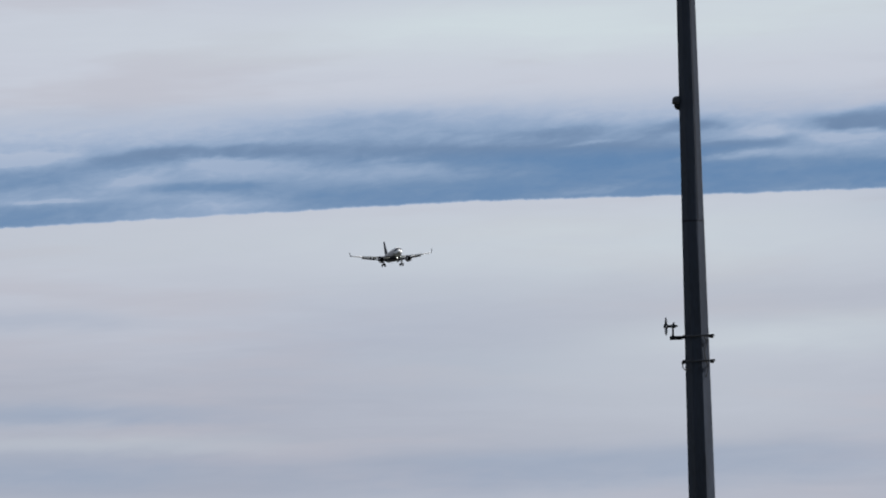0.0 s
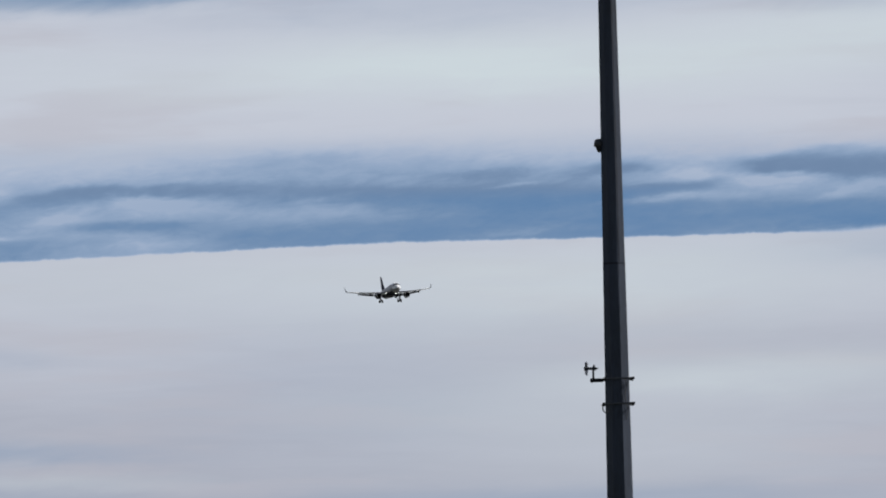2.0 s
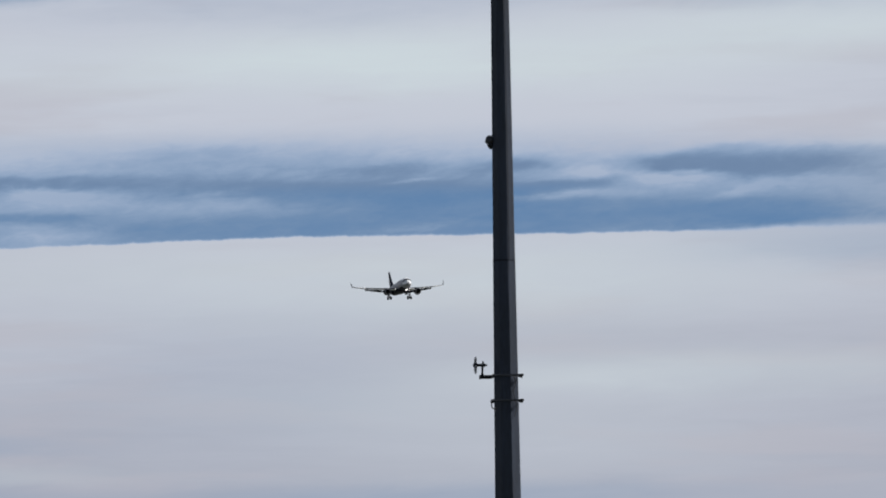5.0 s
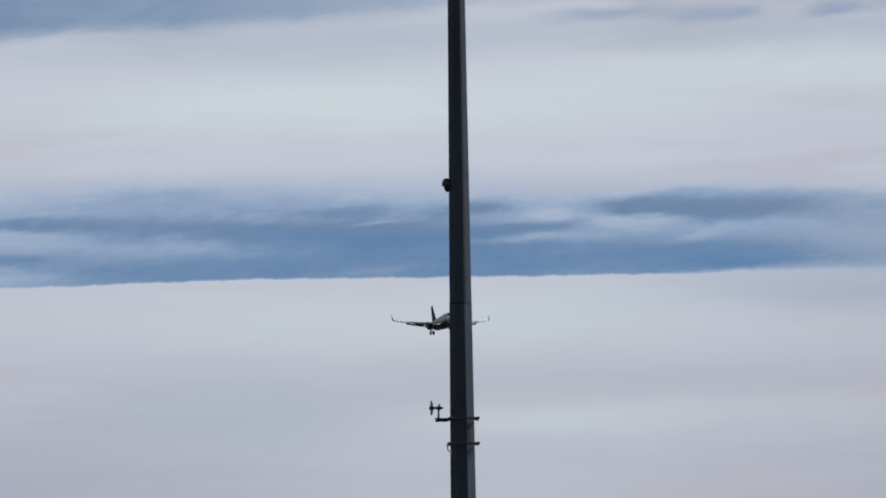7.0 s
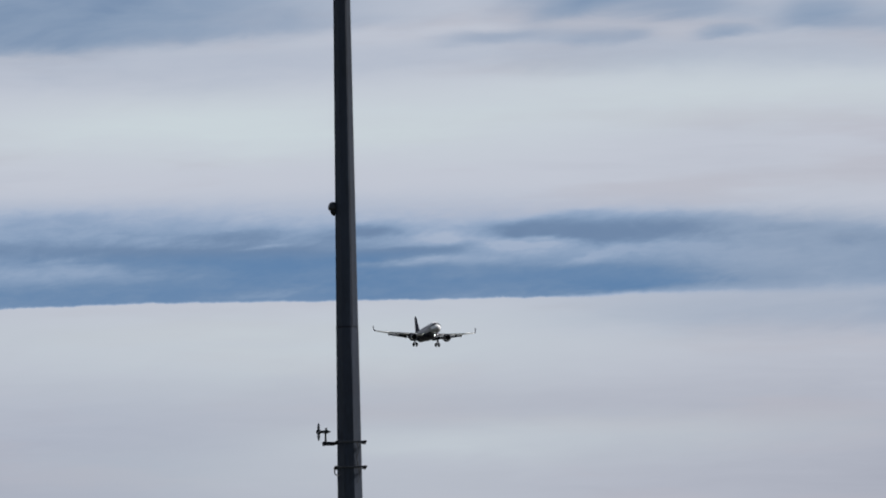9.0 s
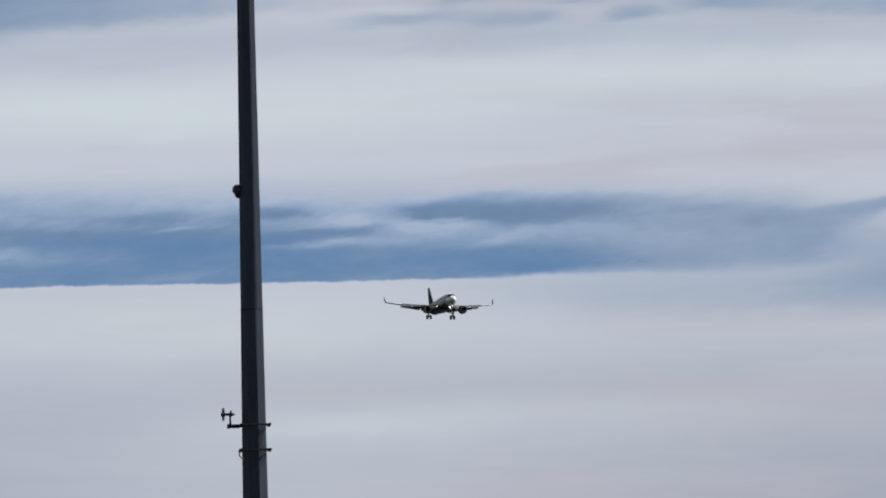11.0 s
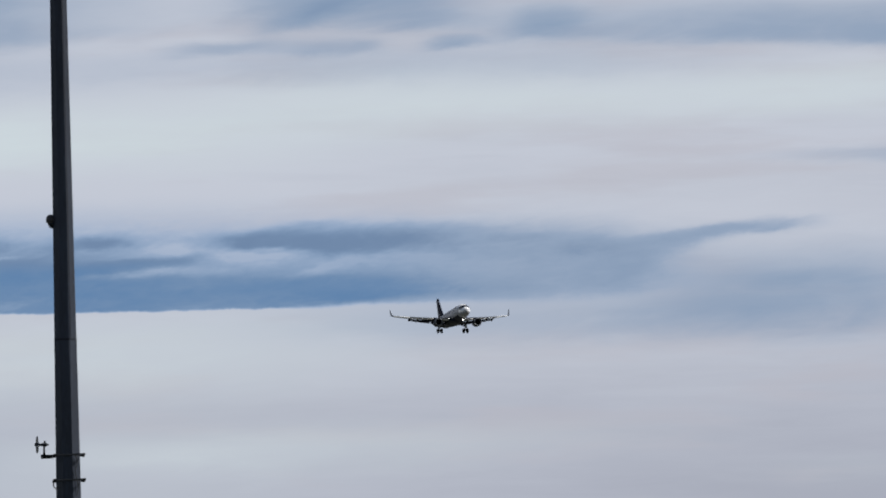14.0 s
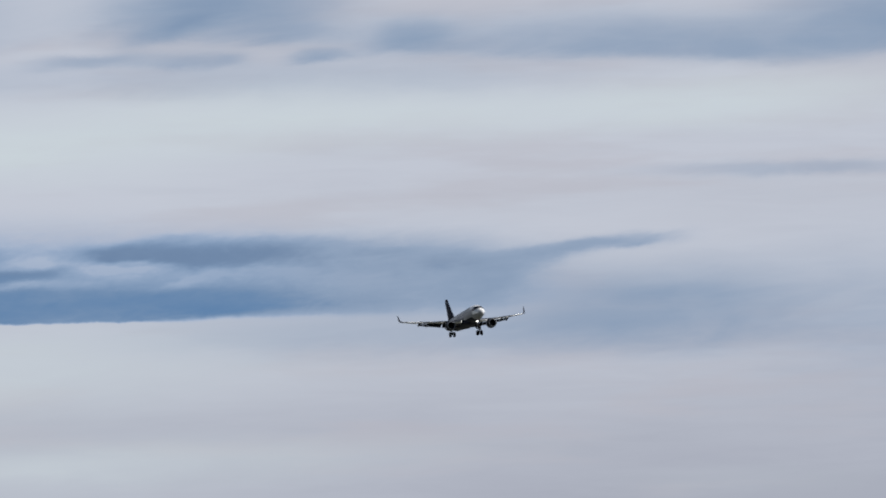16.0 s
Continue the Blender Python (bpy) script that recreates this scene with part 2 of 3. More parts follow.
sky = WT.nodes.new("ShaderNodeTexSky")
sky.sky_type = "NISHITA"
sky.sun_disc = False
sky.sun_elevation, sky.sun_rotation = radians(SUN_EL), radians(SUN_AZ)
clear = WT.nodes.new("ShaderNodeVectorMath")
clear.operation = "SCALE"
WT.links.new(sky.outputs[0], clear.inputs[0])
clear.inputs["Scale"].default_value = 0.055

tones = WT.nodes.new("ShaderNodeValToRGB")
for k, (at, tone) in enumerate(((0.0, (0.465, 0.522, 0.650)), (0.25, (0.372, 0.460, 0.615)), (0.50, (0.258, 0.358, 0.520)), (0.72, (0.172, 0.274, 0.440)), (0.92, (0.120, 0.230, 0.412)))):
    stop = tones.color_ramp.elements[k] if k < 2 else tones.color_ramp.elements.new(at)
    stop.position, stop.color = at, (*tone, 1)
WT.links.new(depth, tones.inputs[0])
greyer = W("MULTIPLY", step(WT, EL, 4.88, 5.08), step(WT, depth, 0.45, 0.8))
blue = mixed(WT, W("MULTIPLY", greyer, 0.7), tones.outputs[0], (0.165, 0.240, 0.375, 1))
eastern = W("MULTIPLY", step(WT, AZ, 3.9, 5.6), W("SUBTRACT", 1.0, step(WT, depth, 0.6, 0.85)))
blue = mixed(WT, W("MULTIPLY", eastern, 0.55), blue, (0.290, 0.362, 0.480, 1))
near = mixed(WT, step(WT, depth, 0.0, 0.42), cloud, blue)
# overhead and behind, broken cloud under blue
cover = W("MULTIPLY", step(WT, noise_of(WT, scaled(WT, way, 2.0, 2.0, 9.0), 1.0, 5.0, 0.55), 0.42, 0.62), 0.6)
high = mixed(WT, cover, clear.outputs[0], (0.42, 0.44, 0.50, 1))
opened = W("MAXIMUM", step(WT, EL, 12.0, 26.0), step(WT, W("ABSOLUTE", AZ), 35.0, 80.0))
shell = mixed(WT, opened, near, high)
back = WT.nodes.new("ShaderNodeBackground")
WT.links.new(shell, back.inputs[0])
back.inputs[1].default_value = 1.0
WT.links.new(back.outputs[0], WT.nodes.new("ShaderNodeOutputWorld").inputs[0])

sun_data = bpy.data.lights.new("sun", "SUN")
sun_data.energy, sun_data.angle, sun_data.color = 5.0, radians(1.5), (1.0, 0.97, 0.93)
sun = new("sun", sun_data)
sa, se = radians(SUN_AZ), radians(SUN_EL)
toward = Vector((math.sin(sa) * math.cos(se), math.cos(sa) * math.cos(se), math.sin(se)))
sun.matrix_world = look(toward * 300, (0, 0, 0))

# ---------------------------------------------------------------- materials


def surface(name, color, rough=0.5, metal=0.0, vary=0.25, scale=4.0, grain=40.0, bump=0.02, coat=0.0, stretch=(1, 1, 1), spec=0.5):
    """Paint, metal or rubber: colour that shifts at two scales, uneven gloss and a fine relief."""
    m = bpy.data.materials.new(name)
    m.use_nodes = True
    t = m.node_tree
    b = t.nodes["Principled BSDF"]
    here = scaled(t, t.nodes.new("ShaderNodeTexCoord").outputs["Object"], *stretch)
    big, small = noise_of(t, here, scale, 4.0, 0.6), noise_of(t, here, grain, 3.0, 0.6)
    both = calc(t, "ADD", calc(t, "MULTIPLY", big, 0.65), calc(t, "MULTIPLY", small, 0.35))
    dark = [c * (1 - vary) for c in color] + [1]
    light = [min(1, c * (1 + vary)) for c in color] + [1]
    wire(t, mixed(t, step(t, both, 0.3, 0.7), dark, light), b.inputs["Base Color"])
    wire(t, calc(t, "ADD", rough - 0.08, calc(t, "MULTIPLY", big, 0.16)), b.inputs["Roughness"])
    b.inputs["Metallic"].default_value = metal
    b.inputs["Coat Weight"].default_value = coat
    b.inputs["Specular IOR Level"].default_value = spec
    bm = t.nodes.new("ShaderNodeBump")
    bm.inputs["Strength"].default_value = 0.3
    bm.inputs["Distance"].default_value = bump
    t.links.new(small, bm.inputs["Height"])
    t.links.new(bm.outputs[0], b.inputs["Normal"])
    return m


def glowing(name, color, power):
    m = bpy.data.materials.new(name)
    m.use_nodes = True
    b = m.node_tree.nodes["Principled BSDF"]
    b.inputs["Base Color"].default_value = (0.8, 0.8, 0.8, 1)
    b.inputs["Emission Color"].default_value = (*color, 1)
    b.inputs["Emission Strength"].default_value = power
    return m


M_POLE = surface("weathered_dark_bronze_paint", (0.020, 0.027, 0.043), 0.50, 0.0, 0.42, 3.2, 46.0, 0.0015, stretch=(1, 1, 0.16), spec=0.30)
# dark tone for the weld seam and for the joint's painted-in shadow
M_SEAM = surface("dark_seam_and_joint_shade", (0.010, 0.013, 0.021), 0.6, 0.0, 0.3, 6.0, 60.0, 0.0005, spec=0.2)
M_BAR = surface("worn_dark_steel_bar", (0.028, 0.032, 0.040), 0.45, 0.2, 0.35, 9.0, 120.0, 0.0005, spec=0.4)
M_BAND = surface("dull_black_steel", (0.007, 0.008, 0.010), 0.6, 0.0, 0.3, 9.0, 120.0, 0.0005, spec=0.25)
M_PLASTIC = surface("black_plastic", (0.016, 0.018, 0.022), 0.45, 0.0, 0.2, 12.0, 150.0, 0.0003)
M_PROP = surface("grey_plastic_blade", (0.26, 0.27, 0.29), 0.4, 0.0, 0.2, 12.0, 150.0, 0.0003)
M_CABLE = surface("black_cable_and_shadow_line", (0.010, 0.010, 0.011), 0.6, 0.0, 0.2, 20.0, 200.0, 0.0002)
M_GROUND = surface("dry_airfield_grass", (0.060, 0.062, 0.048), 0.95, 0.0, 0.45, 0.03, 1.5, 0.02)
M_BODY = surface("silver_grey_aircraft_paint", (0.30, 0.31, 0.33), 0.42, 0.0, 0.08, 0.5, 6.0, 0.002, spec=0.25)
M_CROWN = surface("dark_slate_crown_paint", (0.040, 0.046, 0.062), 0.45, 0.0, 0.12, 0.6, 6.0, 0.002, spec=0.12)
# white that puts sunlight into the colour of nose, roof and outer wings
M_WHITE = surface("sunlit_white_paint", (0.88, 0.88, 0.88), 0.30, 0.0, 0.05, 0.5, 6.0, 0.002, 0.4)
M_BELLY = surface("dark_blue_grey_underside", (0.016, 0.019, 0.032), 0.5, 0.0, 0.15, 0.7, 6.0, 0.002, spec=0.08)
M_WING = surface("dark_grey_wing_paint", (0.021, 0.024, 0.036), 0.6, 0.0, 0.14, 0.6, 5.0, 0.002, spec=0.08)
M_SLAT = surface("white_slat_paint", (0.82, 0.82, 0.82), 0.35, 0.0, 0.08, 0.8, 8.0, 0.002)
M_FLAP = surface("dark_grey_flap", (0.014, 0.016, 0.026), 0.6, 0.0, 0.2, 0.8, 6.0, 0.002, spec=0.06)
M_FIN = surface("dark_navy_fin_paint", (0.006, 0.009, 0.026), 0.6, 0.0, 0.12, 0.6, 5.0, 0.002, spec=0.05)
M_LIP = surface("dull_aluminium_lip", (0.20, 0.21, 0.23), 0.45, 0.5, 0.10, 2.0, 20.0, 0.001)
M_COWL = surface("dark_engine_cowl", (0.034, 0.037, 0.048), 0.5, 0.0, 0.15, 1.0, 8.0, 0.002, spec=0.12)
M_FAN = surface("titanium_fan", (0.06, 0.06, 0.068), 0.45, 0.7, 0.15, 3.0, 20.0, 0.001)
M_STRUT = surface("grey_gear_steel", (0.08, 0.083, 0.09), 0.5, 0.3, 0.2, 3.0, 20.0, 0.001)
M_TYRE = surface("black_tyre_rubber", (0.010, 0.010, 0.012), 0.85, 0.0, 0.2, 4.0, 30.0, 0.002, spec=0.1)
M_HUB = surface("dark_wheel_hub", (0.05, 0.052, 0.058), 0.5, 0.4, 0.15, 4.0, 30.0, 0.001)
M_GLASS = surface("dark_cockpit_glass", (0.006, 0.008, 0.012), 0.25, 0.0, 0.1, 2.0, 20.0, 0.0, 0.0, spec=0.3)
M_LAMP = glowing("landing_light_glass", (1.0, 0.97, 0.92), 7.0)

# ---------------------------------------------------------------- mesh tools


def part(name, bm, material, parent, label="", smooth=True):
    bmesh.ops.recalc_face_normals(bm, faces=bm.faces)
    me = bpy.data.meshes.new(name)
    bm.to_mesh(me)
    bm.free()
    me.materials.append(material)
    me.polygons.foreach_set("use_smooth", [smooth] * len(me.polygons))
    ob = new(name, me)
    ob.parent = parent
    if label:
        ob["label"] = label
    return ob


def rings(loops, closed_ends=True, bm=None):
    """A skin over loops of equally many points."""
    bm = bm or bmesh.new()
    made = [[bm.verts.new(p) for p in loop] for loop in loops]
    n = len(made[0])
    for a, b in zip(made, made[1:]):
        for i in range(n):
            bm.faces.new((a[i], a[(i + 1) % n], b[(i + 1) % n], b[i]))
    if closed_ends:
        bm.faces.new(made[0][::-1])
        bm.faces.new(made[-1])
    return bm


def tube(points, radius, sides=8, bm=None):
    """A rod along points."""
    loops = []
    pts = [Vector(p) for p in points]
    for i, p in enumerate(pts):
        d = (pts[min(i + 1, len(pts) - 1)] - pts[max(i - 1, 0)]).normalized()
        side = d.cross(Vector((0.3, 0.5, 0.81))).normalized()
        up = d.cross(side)
        r = radius[i] if isinstance(radius, (list, tuple)) else radius
        loops.append([p + r * (math.cos(a) * side + math.sin(a) * up) for a in (2 * math.pi * k / sides for k in range(sides))])
    return rings(loops, bm=bm)


def lathe(profile, axis, center, sides=24, bm=None):
    """Turn a profile of (along, radius) round an axis 'x', 'y' or 'z' through center."""
    loops = []
    for along, r in profile:
        loop = []
        for k in range(sides):
            c, s = r * math.cos(2 * math.pi * k / sides), r * math.sin(2 * math.pi * k / sides)
            p = {"x": (along, c, s), "y": (c, along, s), "z": (c, s, along)}[axis]
            loop.append(Vector(p) + Vector(center))
        loops.append(loop)
    return rings(loops, bm=bm)


def block(size, center, bevel=0.0, turn=None):
    bm = bmesh.new()
    bmesh.ops.create_cube(bm, size=1.0)
    bmesh.ops.scale(bm, vec=size, verts=bm.verts)
    if bevel:
        bmesh.ops.bevel(bm, geom=bm.edges[:], offset=bevel, segments=2, affect="EDGES", profile=0.6)
    bmesh.ops.transform(bm, matrix=Matrix.Translation(center) @ (turn or Matrix()), verts=bm.verts)
    return bm


# ---------------------------------------------------------------- ground
def ground():
    bm = bmesh.new()
    rim_r = [40, 150, 600, 1800, 4900]
    loops = [[Vector((r * math.cos(2 * math.pi * k / 96), r * math.sin(2 * math.pi * k / 96), 0)) for k in range(96)] for r in rim_r]
    rings(loops, closed_ends=False, bm=bm)
    bm.verts.ensure_lookup_table()
    bm.faces.new(bm.verts[:96])
    ob = part("ground", bm, M_GROUND, None, smooth=False)
    tagged(ob, "flat dry airfield grass reaching to the horizon", "ground", kind="structure")


# ---------------------------------------------------------------- light mast
POLE_X, POLE_Y = 3.698, 100.0


def octagon(radius, z, turn=22.5, cx=0.0):
    return [Vector((cx + radius * math.cos(radians(turn + 45 * k)), radius * math.sin(radians(turn + 45 * k)), z)) for k in range(8)]


def half_width(z):
    """Half of the mast's width over its flats at height z."""
    return 0.1775 - 0.00752 * (z - 5.45)


def mast():
    root = new("light_mast")
    root.matrix_world = pose(POLE_X, POLE_Y, 0)
    tagged(root, "tall tapered octagonal mast in dark weathered paint", "pole")
    k = 1 / math.cos(radians(22.5))
    turn = 22.5 - 4.0

    def section(name, z0, z1, grow, label=""):
        zs = [z0 + (z1 - z0) * i / 8 for i in range(9)]
        bm = bmesh.new()
        rings([octagon((half_width(z) + grow) * k, z, turn) for z in zs], bm=bm)
        corner = [e for e in bm.edges if abs(e.verts[0].co.z - e.verts[1].co.z) > 0.3]
        bmesh.ops.bevel(bm, geom=corner, offset=0.010, segments=2, affect="EDGES")
        return part(name, bm, M_POLE, root, label, smooth=False)

    section("lower_section", 0.0, 9.28, 0.004, "lower tube of the mast, sleeved over the joint")
    section("upper_section", 9.20, 20.0, 0.0025, "upper tube of the mast")
    # collar darker than the tubes: the shadow gap of the joint is painted on
    bm = rings([octagon((half_width(9.28) + g) * k, z, turn) for g, z in ((0.003, 9.262), (0.0055, 9.264), (0.0055, 9.286), (0.001, 9.2865))])
    part("joint_collar", bm, M_SEAM, root, "slip joint collar, its shadow gap painted dark", smooth=False)
    # the weld line down the flank beside the front corner
    loops = []
    for i in range(9):
        z = 9.29 + 10.6 * i / 8
        r = (half_width(z) + 0.0025) * k
        a, b = (Vector((r * math.cos(radians(turn + 45 * n)), r * math.sin(radians(turn + 45 * n)), z)) for n in (6, 7))
        out = Vector((math.cos(radians(turn + 292.5)), math.sin(radians(turn + 292.5)), 0)) * 0.002
        p, q = a.lerp(b, 0.10), a.lerp(b, 0.25)
        loops.append([p, q, q + out, p + out])
    part("weld_seam", rings(loops), M_SEAM, root, "thin dark weld seam", smooth=False)
    part("top_cap", lathe([(20.0, 0.075), (20.04, 0.072), (20.06, 0.03)], "z", (0, 0, 0), 16), M_BAND, root)
    bm = lathe([(0.0, 0.34), (0.03, 0.34), (0.035, 0.33)], "z", (0, 0, 0), 32)
    part("base_plate", bm, M_BAND, root)
    return root


def floodlight_sensor():
    """The small dome-shaped box on the mast's flank."""
    root = new("dome_sensor")
    x0, z0 = POLE_X - half_width(10.93), 10.93
    root.matrix_world = pose(x0, POLE_Y - 0.02, z0)
    tagged(root, "small dark domed sensor fixed to the mast's flank", "sensor")
    part("bracket", block((0.05, 0.07, 0.14), (0.012, 0, -0.01), 0.006), M_BAND, root)
    part("housing", lathe([(0.082, 0.008), (0.078, 0.026), (0.066, 0.044), (0.046, 0.058), (0.015, 0.066), (-0.022, 0.067), (-0.03, 0.060)], "z", (-0.035, 0, 0.01), 20), M_PLASTIC, root)
    part("dome", lathe([(-0.03, 0.055), (-0.06, 0.050), (-0.09, 0.034), (-0.105, 0.012)], "z", (-0.022, 0, 0.004), 20), M_GLASS, root, "dark glossy dome")


def clamp_band(z, left, right, tilt):
    """A strap bracket round the mast, its bars standing out on both sides."""
    root = new("mast_clamp")
    root.matrix_world = pose(POLE_X, POLE_Y, z)
    tagged(root, "black steel clamp strapped round the mast", "clamp", "clamps on the mast")
    k = 1 / math.cos(radians(22.5))
    w = half_width(z)
    bm = bmesh.new()
    rings([octagon((w + g) * k, h, 18.5) for g, h in ((0.001, -0.012), (0.007, -0.012), (0.007, 0.012), (0.001, 0.012))], closed_ends=False, bm=bm)
    part("strap", bm, M_BAND, root, smooth=False)
    slant = Matrix.Rotation(radians(tilt), 4, "Y")
    for y in (-w - 0.025, w + 0.025):
        bar = block((left + right, 0.020, 0.022), ((right - left) / 2, y, 0), 0.004, slant)
        part("bar", bar, M_BAR, root, smooth=False)
    for x in (right - 0.02, -left + 0.02):
        part("bolt", tube([(x, -w - 0.055, 0), (x, w + 0.055, 0)], 0.009, 8), M_BAND, root)
        for y in (-w - 0.025, w + 0.025):
            part("end_block", block((0.040, 0.045, 0.031), (x, y, 0), 0.004), M_BAND, root, smooth=False)
    return root


def wind_sensor():
    """A propeller anemometer on a short arm."""
    root = new("wind_sensor")
    root.matrix_world = pose(3.385, POLE_Y - 0.03, 7.66)
    tagged(root, "small black propeller wind sensor on a mast arm", "wind sensor")
    arm = tube([(-0.055, 0, 0), (0.11, 0, 0.0)], 0.027, 12)
    part("arm", arm, M_BAND, root)
    part("arm_tip", lathe([(-0.062, 0.021), (-0.055, 0.031), (-0.03, 0.031)], "x", (0, 0, 0), 16), M_PLASTIC, root)
    part("neck", tube([(0.10, 0, 0.0), (0.20, 0, 0.012)], [0.024, 0.013], 10), M_BAND, root)
    part("stem", tube([(-0.015, 0, 0.02), (-0.015, 0, 0.10), (-0.012, 0, 0.160)], [0.016, 0.013, 0.015], 10), M_BAND, root)
    body = lathe([(-0.095, 0.012), (-0.085, 0.018), (-0.045, 0.019), (-0.02, 0.027), (0.01, 0.026), (0.03, 0.014), (0.055, 0.006)], "x", (0.002, 0, 0.165), 16)
    part("sensor_body", body, M_PLASTIC, root)
    part("rear_clip", block((0.024, 0.022, 0.080), (-0.004, 0, 0.180), 0.004), M_PLASTIC, root, smooth=False)
    prop = part("propeller", lathe([(-0.035, 0.008), (-0.03, 0.024), (-0.01, 0.036), (0.02, 0.034), (0.030, 0.018)], "x", (0, 0, 0), 16), M_PLASTIC, root, "dark spinning hub")
    prop.matrix_basis = pose(-0.110, 0, 0.165)
    for k in range(4):
        loops = []
        for r, chord, twist, th in ((0.015, 0.030, 62, 0.008), (0.05, 0.066, 48, 0.007), (0.09, 0.066, 40, 0.006), (0.116, 0.046, 34, 0.005), (0.124, 0.020, 30, 0.003)):
            c, s = math.cos(radians(twist)), math.sin(radians(twist))
            sect = ((-0.5, 0.0), (0.0, 0.5), (0.5, 0.0), (0.0, -0.5))
            loops.append([Vector((u * chord * s * 0.8 + v * th * c, u * chord * c - v * th * s, r)) for u, v in sect])
        blade = rings(loops)
        bmesh.ops.transform(blade, matrix=Matrix.Rotation(radians(90 * k + 8), 4, "X"), verts=blade.verts)
        part("blade", blade, M_PROP, prop)
    return prop


def cable(points, radius, label):
    root = new("cable")
    tagged(root, label, "cable")
    smooth_pts = []
    pts = [Vector(p) for p in points]
    for i in range(len(pts) - 1):
        p0, p1, p2, p3 = pts[max(i - 1, 0)], pts[i], pts[i + 1], pts[min(i + 2, len(pts) - 1)]
        for s in range(6):
            u = s / 6
            smooth_pts.append(0.5 * (2 * p1 + (p2 - p0) * u + (2 * p0 - 5 * p1 + 4 * p2 - p3) * u * u + (3 * p1 - p0 - 3 * p2 + p3) * u ** 3))
    smooth_pts.append(pts[-1])
    part("sheath", tube(smooth_pts, radius, 8), M_CABLE, root)


# ---------------------------------------------------------------- airliner
# built with its nose to +x, left wing to +y
def oval(x, half_w, half_h, z, sides=40):
    return [Vector((x, half_w * math.cos(2 * math.pi * k / sides), z + half_h * math.sin(2 * math.pi * k / sides))) for k in range(sides)]


# distance from the nose, half width, half height, centre height
HULL = ((0.0, 0.04, 0.04, -0.62), (0.15, 0.36, 0.34, -0.60), (0.5, 0.68, 0.66, -0.54), (1.1, 1.02, 1.02, -0.42), (1.9, 1.34, 1.36, -0.27),
        (3.0, 1.66, 1.70, -0.13), (4.4, 1.89, 1.96, -0.04), (6.0, 1.975, 2.07, 0.0), (11.0, 1.975, 2.07, 0.0), (18.0, 1.975, 2.07, 0.0), (24.0, 1.975, 2.07, 0.0),
        (26.6, 1.90, 1.98, 0.08), (29.4, 1.62, 1.66, 0.36), (32.2, 1.15, 1.18, 0.72), (34.6, 0.68, 0.74, 0.98), (36.2, 0.30, 0.36, 1.12), (36.6, 0.16, 0.2, 1.14))
NOSE_X = 17.0


def hull_at(s):
    for a, b in zip(HULL, HULL[1:]):
        if a[0] <= s <= b[0]:
            u = (s - a[0]) / (b[0] - a[0])
            return [p + (q - p) * u for p, q in zip(a, b)]
    return list(HULL[-1])


def hull_strip(s0, s1, a0, a1, lift, ns=6, na=8):
    """A patch of skin standing a little proud of the hull: s from the nose, a in degrees from the left side upwards."""
    bm = bmesh.new()
    grid = []
    for i in range(ns + 1):
        _, w, h, z = hull_at(s0 + (s1 - s0) * i / ns)
        row = []
        for j in range(na + 1):
            a = radians(a0 + (a1 - a0) * j / na)
            row.append(bm.verts.new((NOSE_X - (s0 + (s1 - s0) * i / ns), (w + lift) * math.cos(a), z + (h + lift) * math.sin(a))))
        grid.append(row)
    for i in range(ns):
        for j in range(na):
            bm.faces.new((grid[i][j], grid[i + 1][j], grid[i + 1][j + 1], grid[i][j + 1]))
    return bm


FOIL = ((0.0, 0.0), (0.02, 0.022), (0.08, 0.045), (0.22, 0.062), (0.42, 0.058), (0.70, 0.032), (1.0, 0.003),
        (0.70, -0.018), (0.42, -0.045), (0.22, -0.052), (0.08, -0.036), (0.02, -0.016))


def foil(lead, chord, thick=1.0, up=(0, 0, 1), tilt=0.0):
    """A wing section from its leading edge back; tilt lowers the trailing edge, in degrees."""
    c, s = math.cos(radians(tilt)), math.sin(radians(tilt))
    up = Vector(up)
    return [Vector(lead) + Vector((-(u * c - v * thick * s) * chord, 0, 0)) + up * ((v * thick * c - u * s) * chord) for u, v in FOIL]


def wing_lead(y):
    """Leading edge, chord and height of the wing at span y."""
    x = 5.3 - (y - 1.9) * 0.515
    back_edge = -1.55 if y < 6.4 else -1.55 - (y - 6.4) * 0.235
    flex = 0.6 * (max(y - 2, 0) / 15) ** 2
    return x, x - back_edge, -1.18 + 0.089 * (y - 1.9) + flex


